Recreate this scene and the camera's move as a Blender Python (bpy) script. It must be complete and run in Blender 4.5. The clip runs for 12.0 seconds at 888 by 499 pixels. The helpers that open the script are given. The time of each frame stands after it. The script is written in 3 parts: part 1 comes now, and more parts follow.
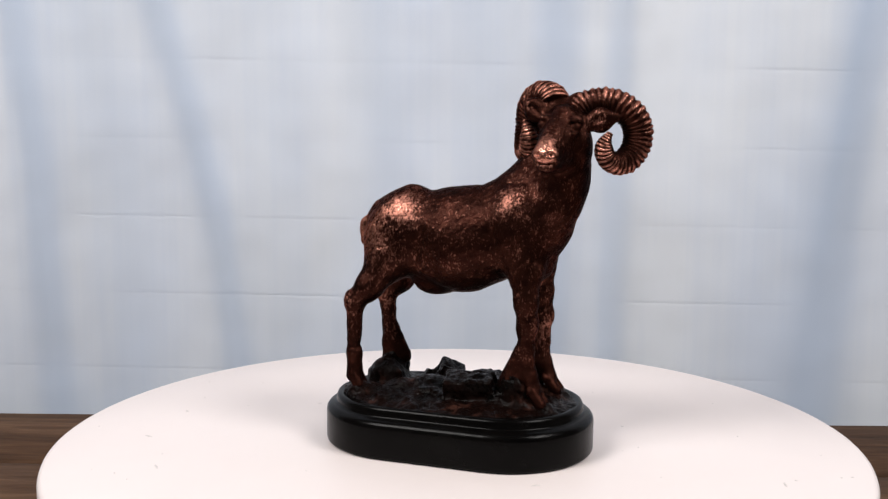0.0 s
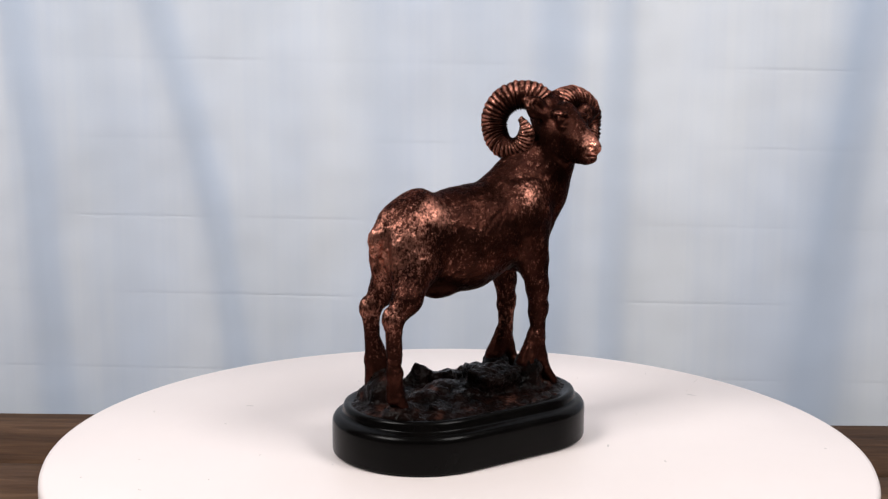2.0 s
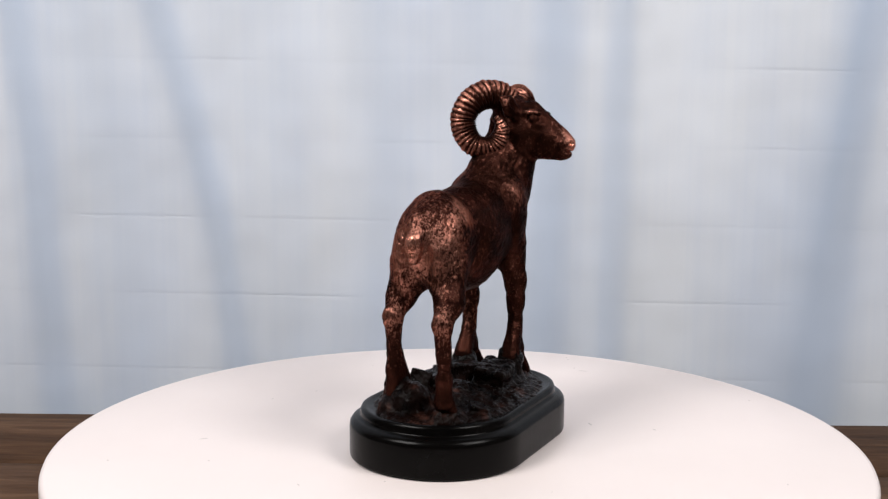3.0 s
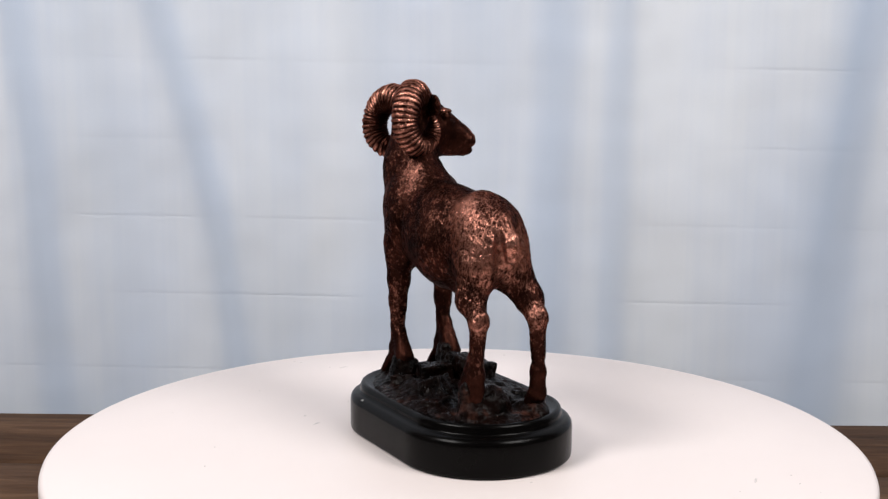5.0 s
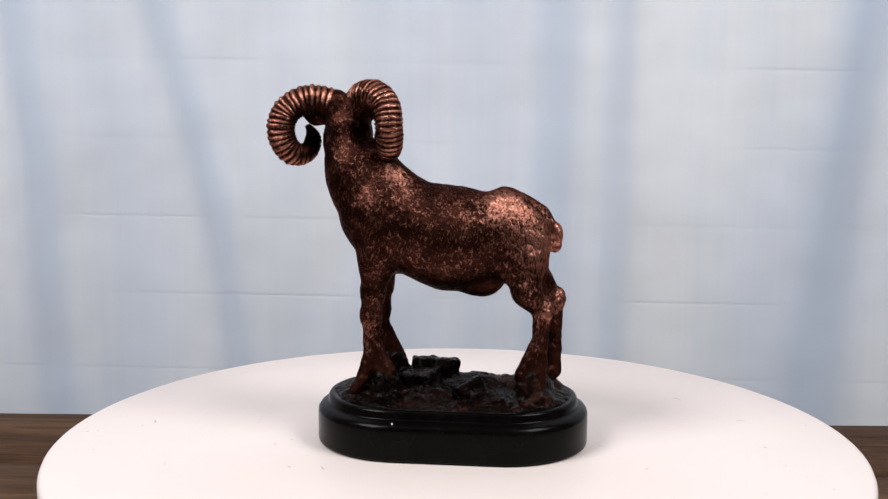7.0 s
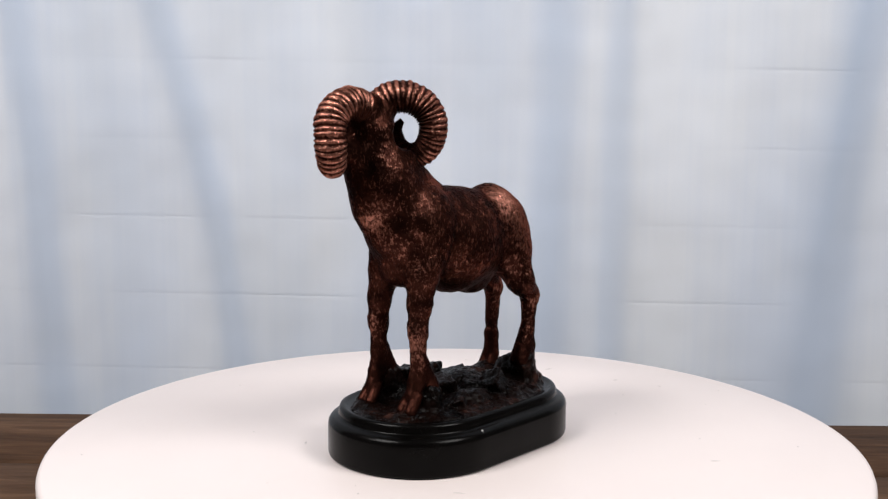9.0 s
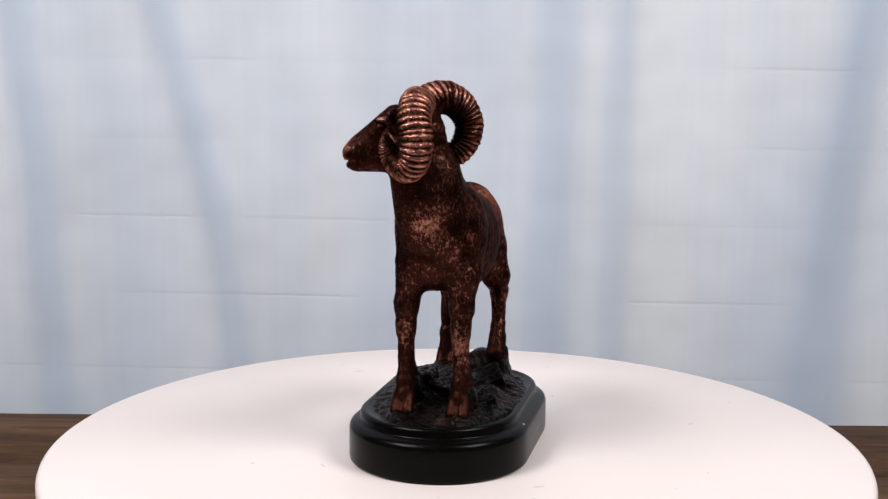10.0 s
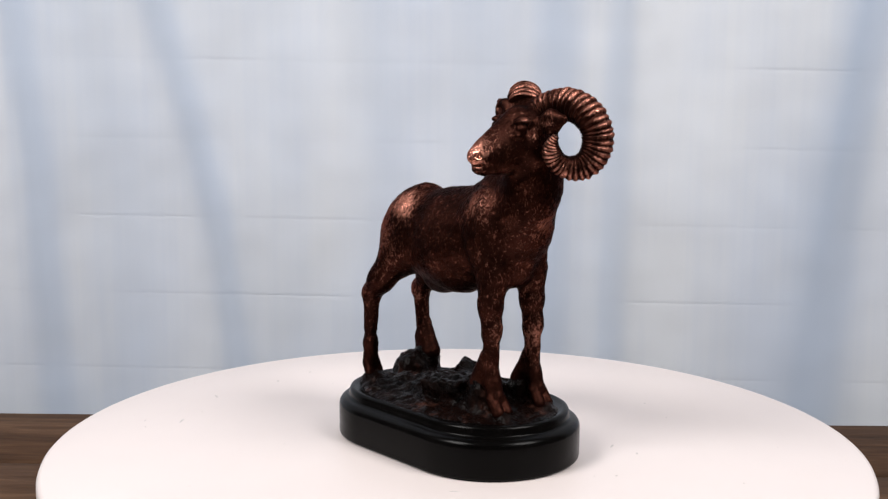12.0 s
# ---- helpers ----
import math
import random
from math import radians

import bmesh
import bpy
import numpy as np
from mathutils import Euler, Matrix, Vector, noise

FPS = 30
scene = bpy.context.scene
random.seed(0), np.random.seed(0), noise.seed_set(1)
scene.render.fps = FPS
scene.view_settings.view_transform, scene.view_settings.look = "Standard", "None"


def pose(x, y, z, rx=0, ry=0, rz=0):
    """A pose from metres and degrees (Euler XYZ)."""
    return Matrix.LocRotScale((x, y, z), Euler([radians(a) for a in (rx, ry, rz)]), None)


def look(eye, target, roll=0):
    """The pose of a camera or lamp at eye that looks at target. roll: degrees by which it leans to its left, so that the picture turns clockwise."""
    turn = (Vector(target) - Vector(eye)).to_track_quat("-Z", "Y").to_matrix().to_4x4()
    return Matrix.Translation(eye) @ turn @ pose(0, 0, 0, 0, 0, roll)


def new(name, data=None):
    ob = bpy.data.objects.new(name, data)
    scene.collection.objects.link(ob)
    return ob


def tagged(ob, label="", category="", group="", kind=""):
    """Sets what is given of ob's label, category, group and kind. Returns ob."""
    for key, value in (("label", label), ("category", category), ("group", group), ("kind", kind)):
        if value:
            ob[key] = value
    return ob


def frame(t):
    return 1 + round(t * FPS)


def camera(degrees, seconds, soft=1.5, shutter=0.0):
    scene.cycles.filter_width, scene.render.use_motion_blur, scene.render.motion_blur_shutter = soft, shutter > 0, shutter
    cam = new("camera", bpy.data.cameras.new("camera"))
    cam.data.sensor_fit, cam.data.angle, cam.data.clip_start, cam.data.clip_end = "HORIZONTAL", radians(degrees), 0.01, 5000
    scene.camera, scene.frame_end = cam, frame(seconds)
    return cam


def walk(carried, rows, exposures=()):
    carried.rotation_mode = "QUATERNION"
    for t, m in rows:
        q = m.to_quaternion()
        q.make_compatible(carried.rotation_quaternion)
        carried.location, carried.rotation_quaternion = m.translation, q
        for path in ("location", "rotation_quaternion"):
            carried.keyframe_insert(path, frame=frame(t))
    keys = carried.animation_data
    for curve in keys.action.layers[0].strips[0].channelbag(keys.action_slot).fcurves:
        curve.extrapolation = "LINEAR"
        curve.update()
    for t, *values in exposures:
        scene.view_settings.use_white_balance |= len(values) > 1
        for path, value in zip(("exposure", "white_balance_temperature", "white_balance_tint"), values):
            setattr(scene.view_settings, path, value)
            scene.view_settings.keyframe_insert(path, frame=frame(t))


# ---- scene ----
import itertools

# ---------------------------------------------------------------- camera
cam = camera(41.16, 12.0, soft=1.35)
EYE = (0.0, -0.6458, 0.2051)
CAM = pose(*EYE, 90 - 8.51, 0, 0.70) @ pose(0, 0, 0, 0, 0, 0.38)
walk(cam, [(0.0, CAM), (12.0, CAM)], [(0.0, 0.0), (12.0, 0.0)])

# ---------------------------------------------------------------- light
world = bpy.data.worlds.new("room_air")
scene.world = world
world.use_nodes = True
world.node_tree.nodes["Background"].inputs[0].default_value = (0.80, 0.86, 0.95, 1)
world.node_tree.nodes["Background"].inputs[1].default_value = 0.05


def softbox(x, y, z, target, size, watts, colour):
    data = bpy.data.lights.new("softbox", "AREA")
    data.shape, data.size, data.size_y = "RECTANGLE", size[0], size[1]
    data.energy, data.color = watts, colour
    ob = new("softbox", data)
    ob.matrix_world = look((x, y, z), target)
    return ob


softbox(-0.82, -0.62, 1.08, (0, 0.10, 0.06), (0.55, 0.55), 17.9, (1.0, 0.97, 0.95))
softbox(0.82, -0.58, 1.08, (0, 0.10, 0.06), (0.55, 0.55), 15.0, (1.0, 0.97, 0.95))


# ---------------------------------------------------------------- materials
def material(name, roughness=0.5, metallic=0.0, spec=0.5):
    m = bpy.data.materials.new(name)
    m.use_nodes = True
    nodes, links = m.node_tree.nodes, m.node_tree.links
    b = nodes["Principled BSDF"]
    b.inputs["Roughness"].default_value = roughness
    b.inputs["Metallic"].default_value = metallic
    b.inputs["Specular IOR Level"].default_value = spec
    return m, nodes, links, b


def coords(nodes, links, scale=(1, 1, 1), kind="Object"):
    tc = nodes.new("ShaderNodeTexCoord")
    mp = nodes.new("ShaderNodeMapping")
    mp.inputs["Scale"].default_value = scale
    links.new(tc.outputs[kind], mp.inputs["Vector"])
    return mp.outputs["Vector"]


def noise_tex(nodes, links, vec, scale, detail=4, rough=0.55, dist=0.0):
    n = nodes.new("ShaderNodeTexNoise")
    n.inputs["Scale"].default_value = scale
    n.inputs["Detail"].default_value = detail
    n.inputs["Roughness"].default_value = rough
    n.inputs["Distortion"].default_value = dist
    links.new(vec, n.inputs["Vector"])
    return n.outputs["Fac"]


def ramp(nodes, links, fac, stops):
    r = nodes.new("ShaderNodeValToRGB")
    els = r.color_ramp.elements
    while len(els) < len(stops):
        els.new(0.5)
    for e, (p, c) in zip(els, stops):
        e.position, e.color = p, (*c, 1)
    links.new(fac, r.inputs["Fac"])
    return r.outputs["Color"]


def maths(nodes, links, op, a, b, clamp=False):
    m = nodes.new("ShaderNodeMath")
    m.operation, m.use_clamp = op, clamp
    for i, v in enumerate((a, b)):
        if isinstance(v, (int, float)):
            m.inputs[i].default_value = v
        else:
            links.new(v, m.inputs[i])
    return m.outputs[0]


def mix_col(nodes, links, fac, a, b):
    m = nodes.new("ShaderNodeMix")
    m.data_type = "RGBA"
    for s, v in ((m.inputs["Factor"], fac), (m.inputs["A"], a), (m.inputs["B"], b)):
        if isinstance(v, (int, float)):
            s.default_value = v
        elif isinstance(v, tuple):
            s.default_value = (*v, 1)
        else:
            links.new(v, s)
    return m.outputs["Result"]


def bump(nodes, links, b, height, strength, distance):
    n = nodes.new("ShaderNodeBump")
    n.inputs["Strength"].default_value = strength
    n.inputs["Distance"].default_value = distance
    links.new(height, n.inputs["Height"])
    links.new(n.outputs["Normal"], b.inputs["Normal"])


def bronze():
    """Dark patinated resin with copper rubbed onto the raised fur and horns (attribute 'rub')."""
    m, nodes, links, b = material("rubbed_bronze", 0.42, 0.0, 0.14)
    b.inputs["Specular Tint"].default_value = (0.30, 0.17, 0.13, 1)
    v = coords(nodes, links)
    at = nodes.new("ShaderNodeAttribute")
    at.attribute_name = "rub"
    fur = noise_tex(nodes, links, coords(nodes, links, (720, 720, 400)), 1.0, 3, 0.55, 1.0)
    grain = noise_tex(nodes, links, v, 1100, 2, 0.6)
    blot = noise_tex(nodes, links, v, 95, 4, 0.65)
    tuft = maths(nodes, links, "ADD", maths(nodes, links, "MULTIPLY", fur, 0.75), maths(nodes, links, "MULTIPLY", grain, 0.25))
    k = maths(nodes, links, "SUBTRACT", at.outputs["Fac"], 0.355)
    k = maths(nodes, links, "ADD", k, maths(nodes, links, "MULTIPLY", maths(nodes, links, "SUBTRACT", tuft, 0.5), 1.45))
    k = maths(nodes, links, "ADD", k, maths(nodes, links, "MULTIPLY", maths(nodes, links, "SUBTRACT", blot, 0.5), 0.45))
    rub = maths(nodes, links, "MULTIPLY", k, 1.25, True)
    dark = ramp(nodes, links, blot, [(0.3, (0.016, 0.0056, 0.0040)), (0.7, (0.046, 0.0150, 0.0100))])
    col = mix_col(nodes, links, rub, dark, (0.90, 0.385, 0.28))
    links.new(col, b.inputs["Base Color"])
    links.new(maths(nodes, links, "ADD", maths(nodes, links, "MULTIPLY", rub, 0.15), 0.85), b.inputs["Metallic"])
    links.new(maths(nodes, links, "SUBTRACT", 0.34, maths(nodes, links, "MULTIPLY", rub, 0.11)), b.inputs["Roughness"])
    bump(nodes, links, b, tuft, 0.75, 0.0008)
    return m


def lacquer():
    m, nodes, links, b = material("black_lacquer", 0.22, 0.0, 0.075)
    v = coords(nodes, links)
    n = noise_tex(nodes, links, v, 60, 4)
    links.new(ramp(nodes, links, n, [(0.3, (0.0012, 0.0010, 0.0010)), (0.75, (0.003, 0.0026, 0.0024))]), b.inputs["Base Color"])
    links.new(maths(nodes, links, "ADD", maths(nodes, links, "MULTIPLY", n, 0.14), 0.17), b.inputs["Roughness"])
    bump(nodes, links, b, noise_tex(nodes, links, v, 240, 3), 0.12, 0.0006)
    return m


def dark_rock():
    m, nodes, links, b = material("painted_rock", 0.4, 0.0, 0.055)
    v = coords(nodes, links)
    n = noise_tex(nodes, links, v, 130, 5, 0.65)
    g = noise_tex(nodes, links, v, 520, 3, 0.6)
    big = noise_tex(nodes, links, v, 38, 3, 0.6)
    k = maths(nodes, links, "ADD", maths(nodes, links, "MULTIPLY", n, 0.45), maths(nodes, links, "MULTIPLY", big, 0.55))
    col = ramp(nodes, links, k, [(0.40, (0.0010, 0.0007, 0.0006)), (0.55, (0.0060, 0.0024, 0.0018)), (0.68, (0.060, 0.024, 0.017))])
    links.new(col, b.inputs["Base Color"])
    links.new(maths(nodes, links, "ADD", maths(nodes, links, "MULTIPLY", g, 0.30), 0.13), b.inputs["Roughness"])
    bump(nodes, links, b, maths(nodes, links, "ADD", n, maths(nodes, links, "MULTIPLY", g, 0.4)), 0.6, 0.0011)
    return m


def white_fleck():
    m, nodes, links, b = material("white_fleck", 0.6)
    n = noise_tex(nodes, links, coords(nodes, links), 2000, 2)
    links.new(ramp(nodes, links, n, [(0.3, (0.6, 0.6, 0.58)), (0.7, (0.8, 0.8, 0.78))]), b.inputs["Base Color"])
    return m


def white_plate():
    m, nodes, links, b = material("white_laminate", 0.42, 0.0)
    v = coords(nodes, links)
    n = noise_tex(nodes, links, v, 6, 4, 0.6)
    s = noise_tex(nodes, links, v, 42, 5, 0.7)
    base = ramp(nodes, links, n, [(0.3, (0.80, 0.715, 0.692)), (0.7, (0.84, 0.752, 0.728))])
    spot = nodes.new("ShaderNodeMapRange")
    spot.inputs["From Min"].default_value, spot.inputs["From Max"].default_value = 0.69, 0.75
    links.new(s, spot.inputs["Value"])
    links.new(mix_col(nodes, links, maths(nodes, links, "MULTIPLY", spot.outputs["Result"], 0.25), base, (0.55, 0.49, 0.46)), b.inputs["Base Color"])
    bump(nodes, links, b, noise_tex(nodes, links, v, 500, 2), 0.05, 0.0004)
    return m


def speck_grey():
    m, nodes, links, b = material("grey_scuff", 0.7)
    n = noise_tex(nodes, links, coords(nodes, links), 900, 2)
    links.new(ramp(nodes, links, n, [(0.3, (0.55, 0.50, 0.48)), (0.7, (0.72, 0.66, 0.64))]), b.inputs["Base Color"])
    return m


def old_wood():
    m, nodes, links, b = material("dark_wood", 0.65, 0.0, 0.12)
    info = nodes.new("ShaderNodeObjectInfo")
    off = nodes.new("ShaderNodeVectorMath")
    off.operation = "ADD"
    links.new(coords(nodes, links, (4.5, 30, 20)), off.inputs[0])
    links.new(maths(nodes, links, "MULTIPLY", info.outputs["Random"], 40.0), off.inputs[1])
    n = noise_tex(nodes, links, off.outputs[0], 1.0, 6, 0.65, 0.8)
    f = noise_tex(nodes, links, off.outputs[0], 5.0, 4, 0.6)
    k = maths(nodes, links, "ADD", maths(nodes, links, "MULTIPLY", n, 0.7), maths(nodes, links, "MULTIPLY", f, 0.3))
    links.new(ramp(nodes, links, k, [(0.32, (0.026, 0.0125, 0.0065)), (0.50, (0.078, 0.039, 0.0200)), (0.70, (0.175, 0.098, 0.054))]), b.inputs["Base Color"])
    bump(nodes, links, b, k, 0.5, 0.002)
    return m


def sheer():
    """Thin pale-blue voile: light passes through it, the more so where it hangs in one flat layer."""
    m = bpy.data.materials.new("blue_voile")
    m.use_nodes = True
    nodes, links = m.node_tree.nodes, m.node_tree.links
    nodes.clear()
    out = nodes.new("ShaderNodeOutputMaterial")
    v = coords(nodes, links, (1, 1, 1))
    weave = noise_tex(nodes, links, coords(nodes, links, (900, 900, 900)), 1.0, 2)
    cloud = noise_tex(nodes, links, coords(nodes, links, (9, 9, 2.5)), 1.0, 3)
    thread = noise_tex(nodes, links, coords(nodes, links, (130, 130, 2.2)), 1.0, 3)
    patch = noise_tex(nodes, links, coords(nodes, links, (7, 7, 9)), 1.0, 2)
    cloud = maths(nodes, links, "ADD", maths(nodes, links, "MULTIPLY", cloud, 0.84), maths(nodes, links, "MULTIPLY", thread, 0.16))
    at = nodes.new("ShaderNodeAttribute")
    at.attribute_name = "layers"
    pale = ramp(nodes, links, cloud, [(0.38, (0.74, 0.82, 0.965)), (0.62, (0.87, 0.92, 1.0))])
    # gathered cloth turns bluer, with the shade of the folds put into this colour
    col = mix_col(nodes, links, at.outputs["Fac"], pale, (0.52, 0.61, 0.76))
    dif = nodes.new("ShaderNodeBsdfDiffuse")
    tra = nodes.new("ShaderNodeBsdfTranslucent")
    clear = nodes.new("ShaderNodeBsdfTransparent")
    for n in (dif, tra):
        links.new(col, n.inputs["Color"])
    bp = nodes.new("ShaderNodeBump")
    bp.inputs["Strength"].default_value, bp.inputs["Distance"].default_value = 0.15, 0.0006
    links.new(weave, bp.inputs["Height"])
    links.new(bp.outputs["Normal"], dif.inputs["Normal"])
    a, c = nodes.new("ShaderNodeMixShader"), nodes.new("ShaderNodeMixShader")
    a.inputs[0].default_value = 0.08
    links.new(dif.outputs[0], a.inputs[1])
    links.new(tra.outputs[0], a.inputs[2])
    see = maths(nodes, links, "SUBTRACT", maths(nodes, links, "MULTIPLY", patch, 0.64), maths(nodes, links, "MULTIPLY", at.outputs["Fac"], 0.18), True)
    links.new(see, c.inputs[0])
    links.new(a.outputs[0], c.inputs[1])
    links.new(clear.outputs[0], c.inputs[2])
    links.new(c.outputs[0], out.inputs["Surface"])
    return m


def paint(name, lo, hi, scale=8):
    m, nodes, links, b = material(name, 0.6)
    n = noise_tex(nodes, links, coords(nodes, links), scale, 4)
    links.new(ramp(nodes, links, n, [(0.3, lo), (0.7, hi)]), b.inputs["Base Color"])
    bump(nodes, links, b, noise_tex(nodes, links, coords(nodes, links), 160, 3), 0.15, 0.0008)
    return m


BRONZE, LACQUER, ROCK, PLATE, WOOD, VOILE = bronze(), lacquer(), dark_rock(), white_plate(), old_wood(), sheer()
SCUFF, FLECK = speck_grey(), white_fleck()
BOARD = paint("white_board_paint", (0.80, 0.81, 0.82), (0.86, 0.86, 0.86))
WALL = paint("wall_paint", (0.16, 0.16, 0.165), (0.20, 0.20, 0.20))
CARPET = paint("grey_carpet", (0.20, 0.20, 0.21), (0.30, 0.30, 0.31), 60)
PLASTIC = paint("white_plastic", (0.70, 0.69, 0.68), (0.76, 0.75, 0.74), 30)


# ---------------------------------------------------------------- tools
def link_mesh(name, bm, mat, parent=None, label="", smooth=True):
    me = bpy.data.meshes.new(name)
    bm.to_mesh(me)
    bm.free()
    for p in me.polygons:
        p.use_smooth = smooth
    me.materials.append(mat)
    ob = new(name, me)
    ob.parent = parent
    return tagged(ob, label)


def part(name, bm, mat, parent, label="", smooth=True):
    return link_mesh(name, bm, mat, parent, label, smooth)


def box_bm(x0, x1, y0, y1, z0, z1, bevel=0.0):
    bm = bmesh.new()
    bmesh.ops.create_cube(bm, size=1, matrix=Matrix.LocRotScale(((x0 + x1) / 2, (y0 + y1) / 2, (z0 + z1) / 2), None, (x1 - x0, y1 - y0, z1 - z0)))
    if bevel:
        bmesh.ops.bevel(bm, geom=bm.edges[:], offset=bevel, segments=2, profile=0.5, affect="EDGES")
    return bm


def lathe(profile, n=96):
    bm = bmesh.new()
    rings = []
    for r, z in profile:
        if r <= 0:
            rings.append([bm.verts.new((0, 0, z))])
        else:
            rings.append([bm.verts.new((r * math.cos(2 * math.pi * i / n), r * math.sin(2 * math.pi * i / n), z)) for i in range(n)])
    for a, b in itertools.pairwise(rings):
        for i in range(n):
            j = (i + 1) % n
            q = [a[i % len(a)], a[j % len(a)], b[j % len(b)], b[i % len(b)]]
            q = list(dict.fromkeys(q))
            if len(q) > 2:
                bm.faces.new(q)
    bmesh.ops.recalc_face_normals(bm, faces=bm.faces)
    return bm


def surface_net(f, lo, step):
    """The zero surface of a sampled distance field as vertices and quads (naive surface nets)."""
    s = f < 0
    corner = [f[i:f.shape[0] - 1 + i, j:f.shape[1] - 1 + j, k:f.shape[2] - 1 + k] for i in (0, 1) for j in (0, 1) for k in (0, 1)]
    inside = sum((c < 0).astype(np.int8) for c in corner)
    cell = (inside > 0) & (inside < 8)
    ids = np.full(cell.shape, -1, np.int64)
    at = np.argwhere(cell)
    ids[cell] = np.arange(len(at))
    vals = np.stack([c[cell] for c in corner], 1)
    offs = np.array([(i, j, k) for i in (0, 1) for j in (0, 1) for k in (0, 1)], float)
    acc, cnt = np.zeros((len(at), 3)), np.zeros((len(at), 1))
    for a in range(8):
        for b in range(a + 1, 8):
            if np.abs(offs[a] - offs[b]).sum() != 1:
                continue
            va, vb = vals[:, a], vals[:, b]
            cross = (va < 0) != (vb < 0)
            t = np.where(cross, va / np.where(cross, va - vb, 1), 0)
            acc += np.where(cross[:, None], offs[a] + t[:, None] * (offs[b] - offs[a]), 0)
            cnt += cross[:, None]
    verts = lo + (at + acc / cnt) * step
    quads = []
    for ax in range(3):
        sl0, sl1 = [slice(1, -1)] * 3, [slice(1, -1)] * 3
        sl0[ax], sl1[ax] = slice(0, -1), slice(1, None)
        a, b = s[tuple(sl0)], s[tuple(sl1)]
        e = np.argwhere(a != b)
        flip = a[a != b]
        e = e + [0 if q == ax else 1 for q in range(3)]
        u, v = [(1, 2), (2, 0), (0, 1)][ax]
        du, dv = np.eye(3, dtype=int)[u], np.eye(3, dtype=int)[v]
        q = np.stack([ids[tuple((e - du - dv).T)], ids[tuple((e - dv).T)], ids[tuple(e.T)], ids[tuple((e - du).T)]], 1)
        quads.append(np.where(flip[:, None], q, q[:, ::-1]))
    return verts, np.concatenate(quads)


class Clay:
    """A lump modelled from tapered limbs and ellipsoids that blend into one another. Millimetres."""

    def __init__(self, lo, hi, step):
        self.lo, self.step = np.array(lo, float), step
        self.axes = [np.arange(lo[i], hi[i] + step, step) for i in range(3)]
        self.f = np.full([len(a) for a in self.axes], 1e3, np.float32)

    def near(self, lo, hi):
        sl = []
        for i in range(3):
            a = np.searchsorted(self.axes[i], lo[i]), np.searchsorted(self.axes[i], hi[i])
            sl.append(slice(max(a[0], 0), max(a[1], 1)))
        g = np.meshgrid(*[self.axes[i][sl[i]] for i in range(3)], indexing="ij", sparse=True)
        return tuple(sl), g

    def blend(self, sl, d, k, cut=False):
        old = self.f[sl]
        if cut:
            d = -d
            h = np.clip(0.5 - 0.5 * (old - d) / k, 0, 1)
            self.f[sl] = old * (1 - h) + d * h + k * h * (1 - h)
            return
        h = np.clip(0.5 + 0.5 * (old - d) / k, 0, 1)
        self.f[sl] = old * (1 - h) + d * h - k * h * (1 - h)

    def limb(self, a, ra, b, rb, k=4.0, flat=1.0, cut=False):
        """From a (radius ra) to b (radius rb); flat squeezes it across y."""
        a, b = np.array(a, float), np.array(b, float)
        r, m = max(ra, rb), k + 6
        sl, (x, y, z) = self.near(np.minimum(a, b) - r - m, np.maximum(a, b) + r + m)
        d = b - a
        w = np.array([1, 1 / flat, 1])
        dd = (d * w) @ (d * w)
        px, py, pz = x - a[0], (y - a[1]) / flat, z - a[2]
        t = np.clip((px * d[0] + py * d[1] / flat + pz * d[2]) / max(dd, 1e-6), 0, 1)
        q = np.sqrt((px - t * d[0]) ** 2 + (py - t * d[1] / flat) ** 2 + (pz - t * d[2]) ** 2) - (ra + t * (rb - ra))
        self.blend(sl, q * (0.5 + 0.5 * min(flat, 1)), k, cut)

    def egg(self, c, radii, k=4.0, yaw=0.0, pitch=0.0, cut=False):
        r, m = max(radii), k + 6
        c = np.array(c, float)
        sl, (x, y, z) = self.near(c - r - m, c + r + m)
        rot = np.array(Euler((0, radians(pitch), radians(yaw))).to_matrix())
        p = [x - c[0], y - c[1], z - c[2]]
        l = [sum(rot[j][i] * p[j] for j in range(3)) for i in range(3)]
        n = np.sqrt(sum((l[i] / radii[i]) ** 2 for i in range(3)))
        g = np.sqrt(sum((l[i] / radii[i] ** 2) ** 2 for i in range(3)))
        self.blend(sl, n * (n - 1) / np.maximum(g, 1e-4), k, cut)

    def block(self, c, half, k=1.5, turn=(0, 0, 0), edge=1.5):
        r, m = sum(half), k + 4
        c = np.array(c, float)
        sl, (x, y, z) = self.near(c - r - m, c + r + m)
        rot = np.array(Euler([radians(a) for a in turn]).to_matrix())
        p = [x - c[0], y - c[1], z - c[2]]
        l = [np.abs(sum(rot[j][i] * p[j] for j in range(3))) - (half[i] - edge) for i in range(3)]
        out = np.sqrt(sum(np.maximum(q, 0) ** 2 for q in l))
        self.blend(sl, out + np.minimum(np.maximum(np.maximum(l[0], l[1]), l[2]), 0) - edge, k)

    def bmesh(self, rough=None):
        v, q = surface_net(self.f, self.lo, self.step)
        if rough is not None:
            gx = np.gradient(self.f, self.step)
            i = np.clip(np.round((v - self.lo) / self.step).astype(int), 0, np.array(self.f.shape) - 1)
            n = np.stack([g[tuple(i.T)] for g in gx], 1)
            n /= np.maximum(np.linalg.norm(n, axis=1, keepdims=True), 1e-6)
            v = v + n * np.array([rough(Vector(p)) for p in v])[:, None]
        bm = bmesh.new()
        vs = [bm.verts.new(p * 0.001) for p in v]
        for f in q.tolist():
            bm.faces.new([vs[i] for i in f])
        return bm


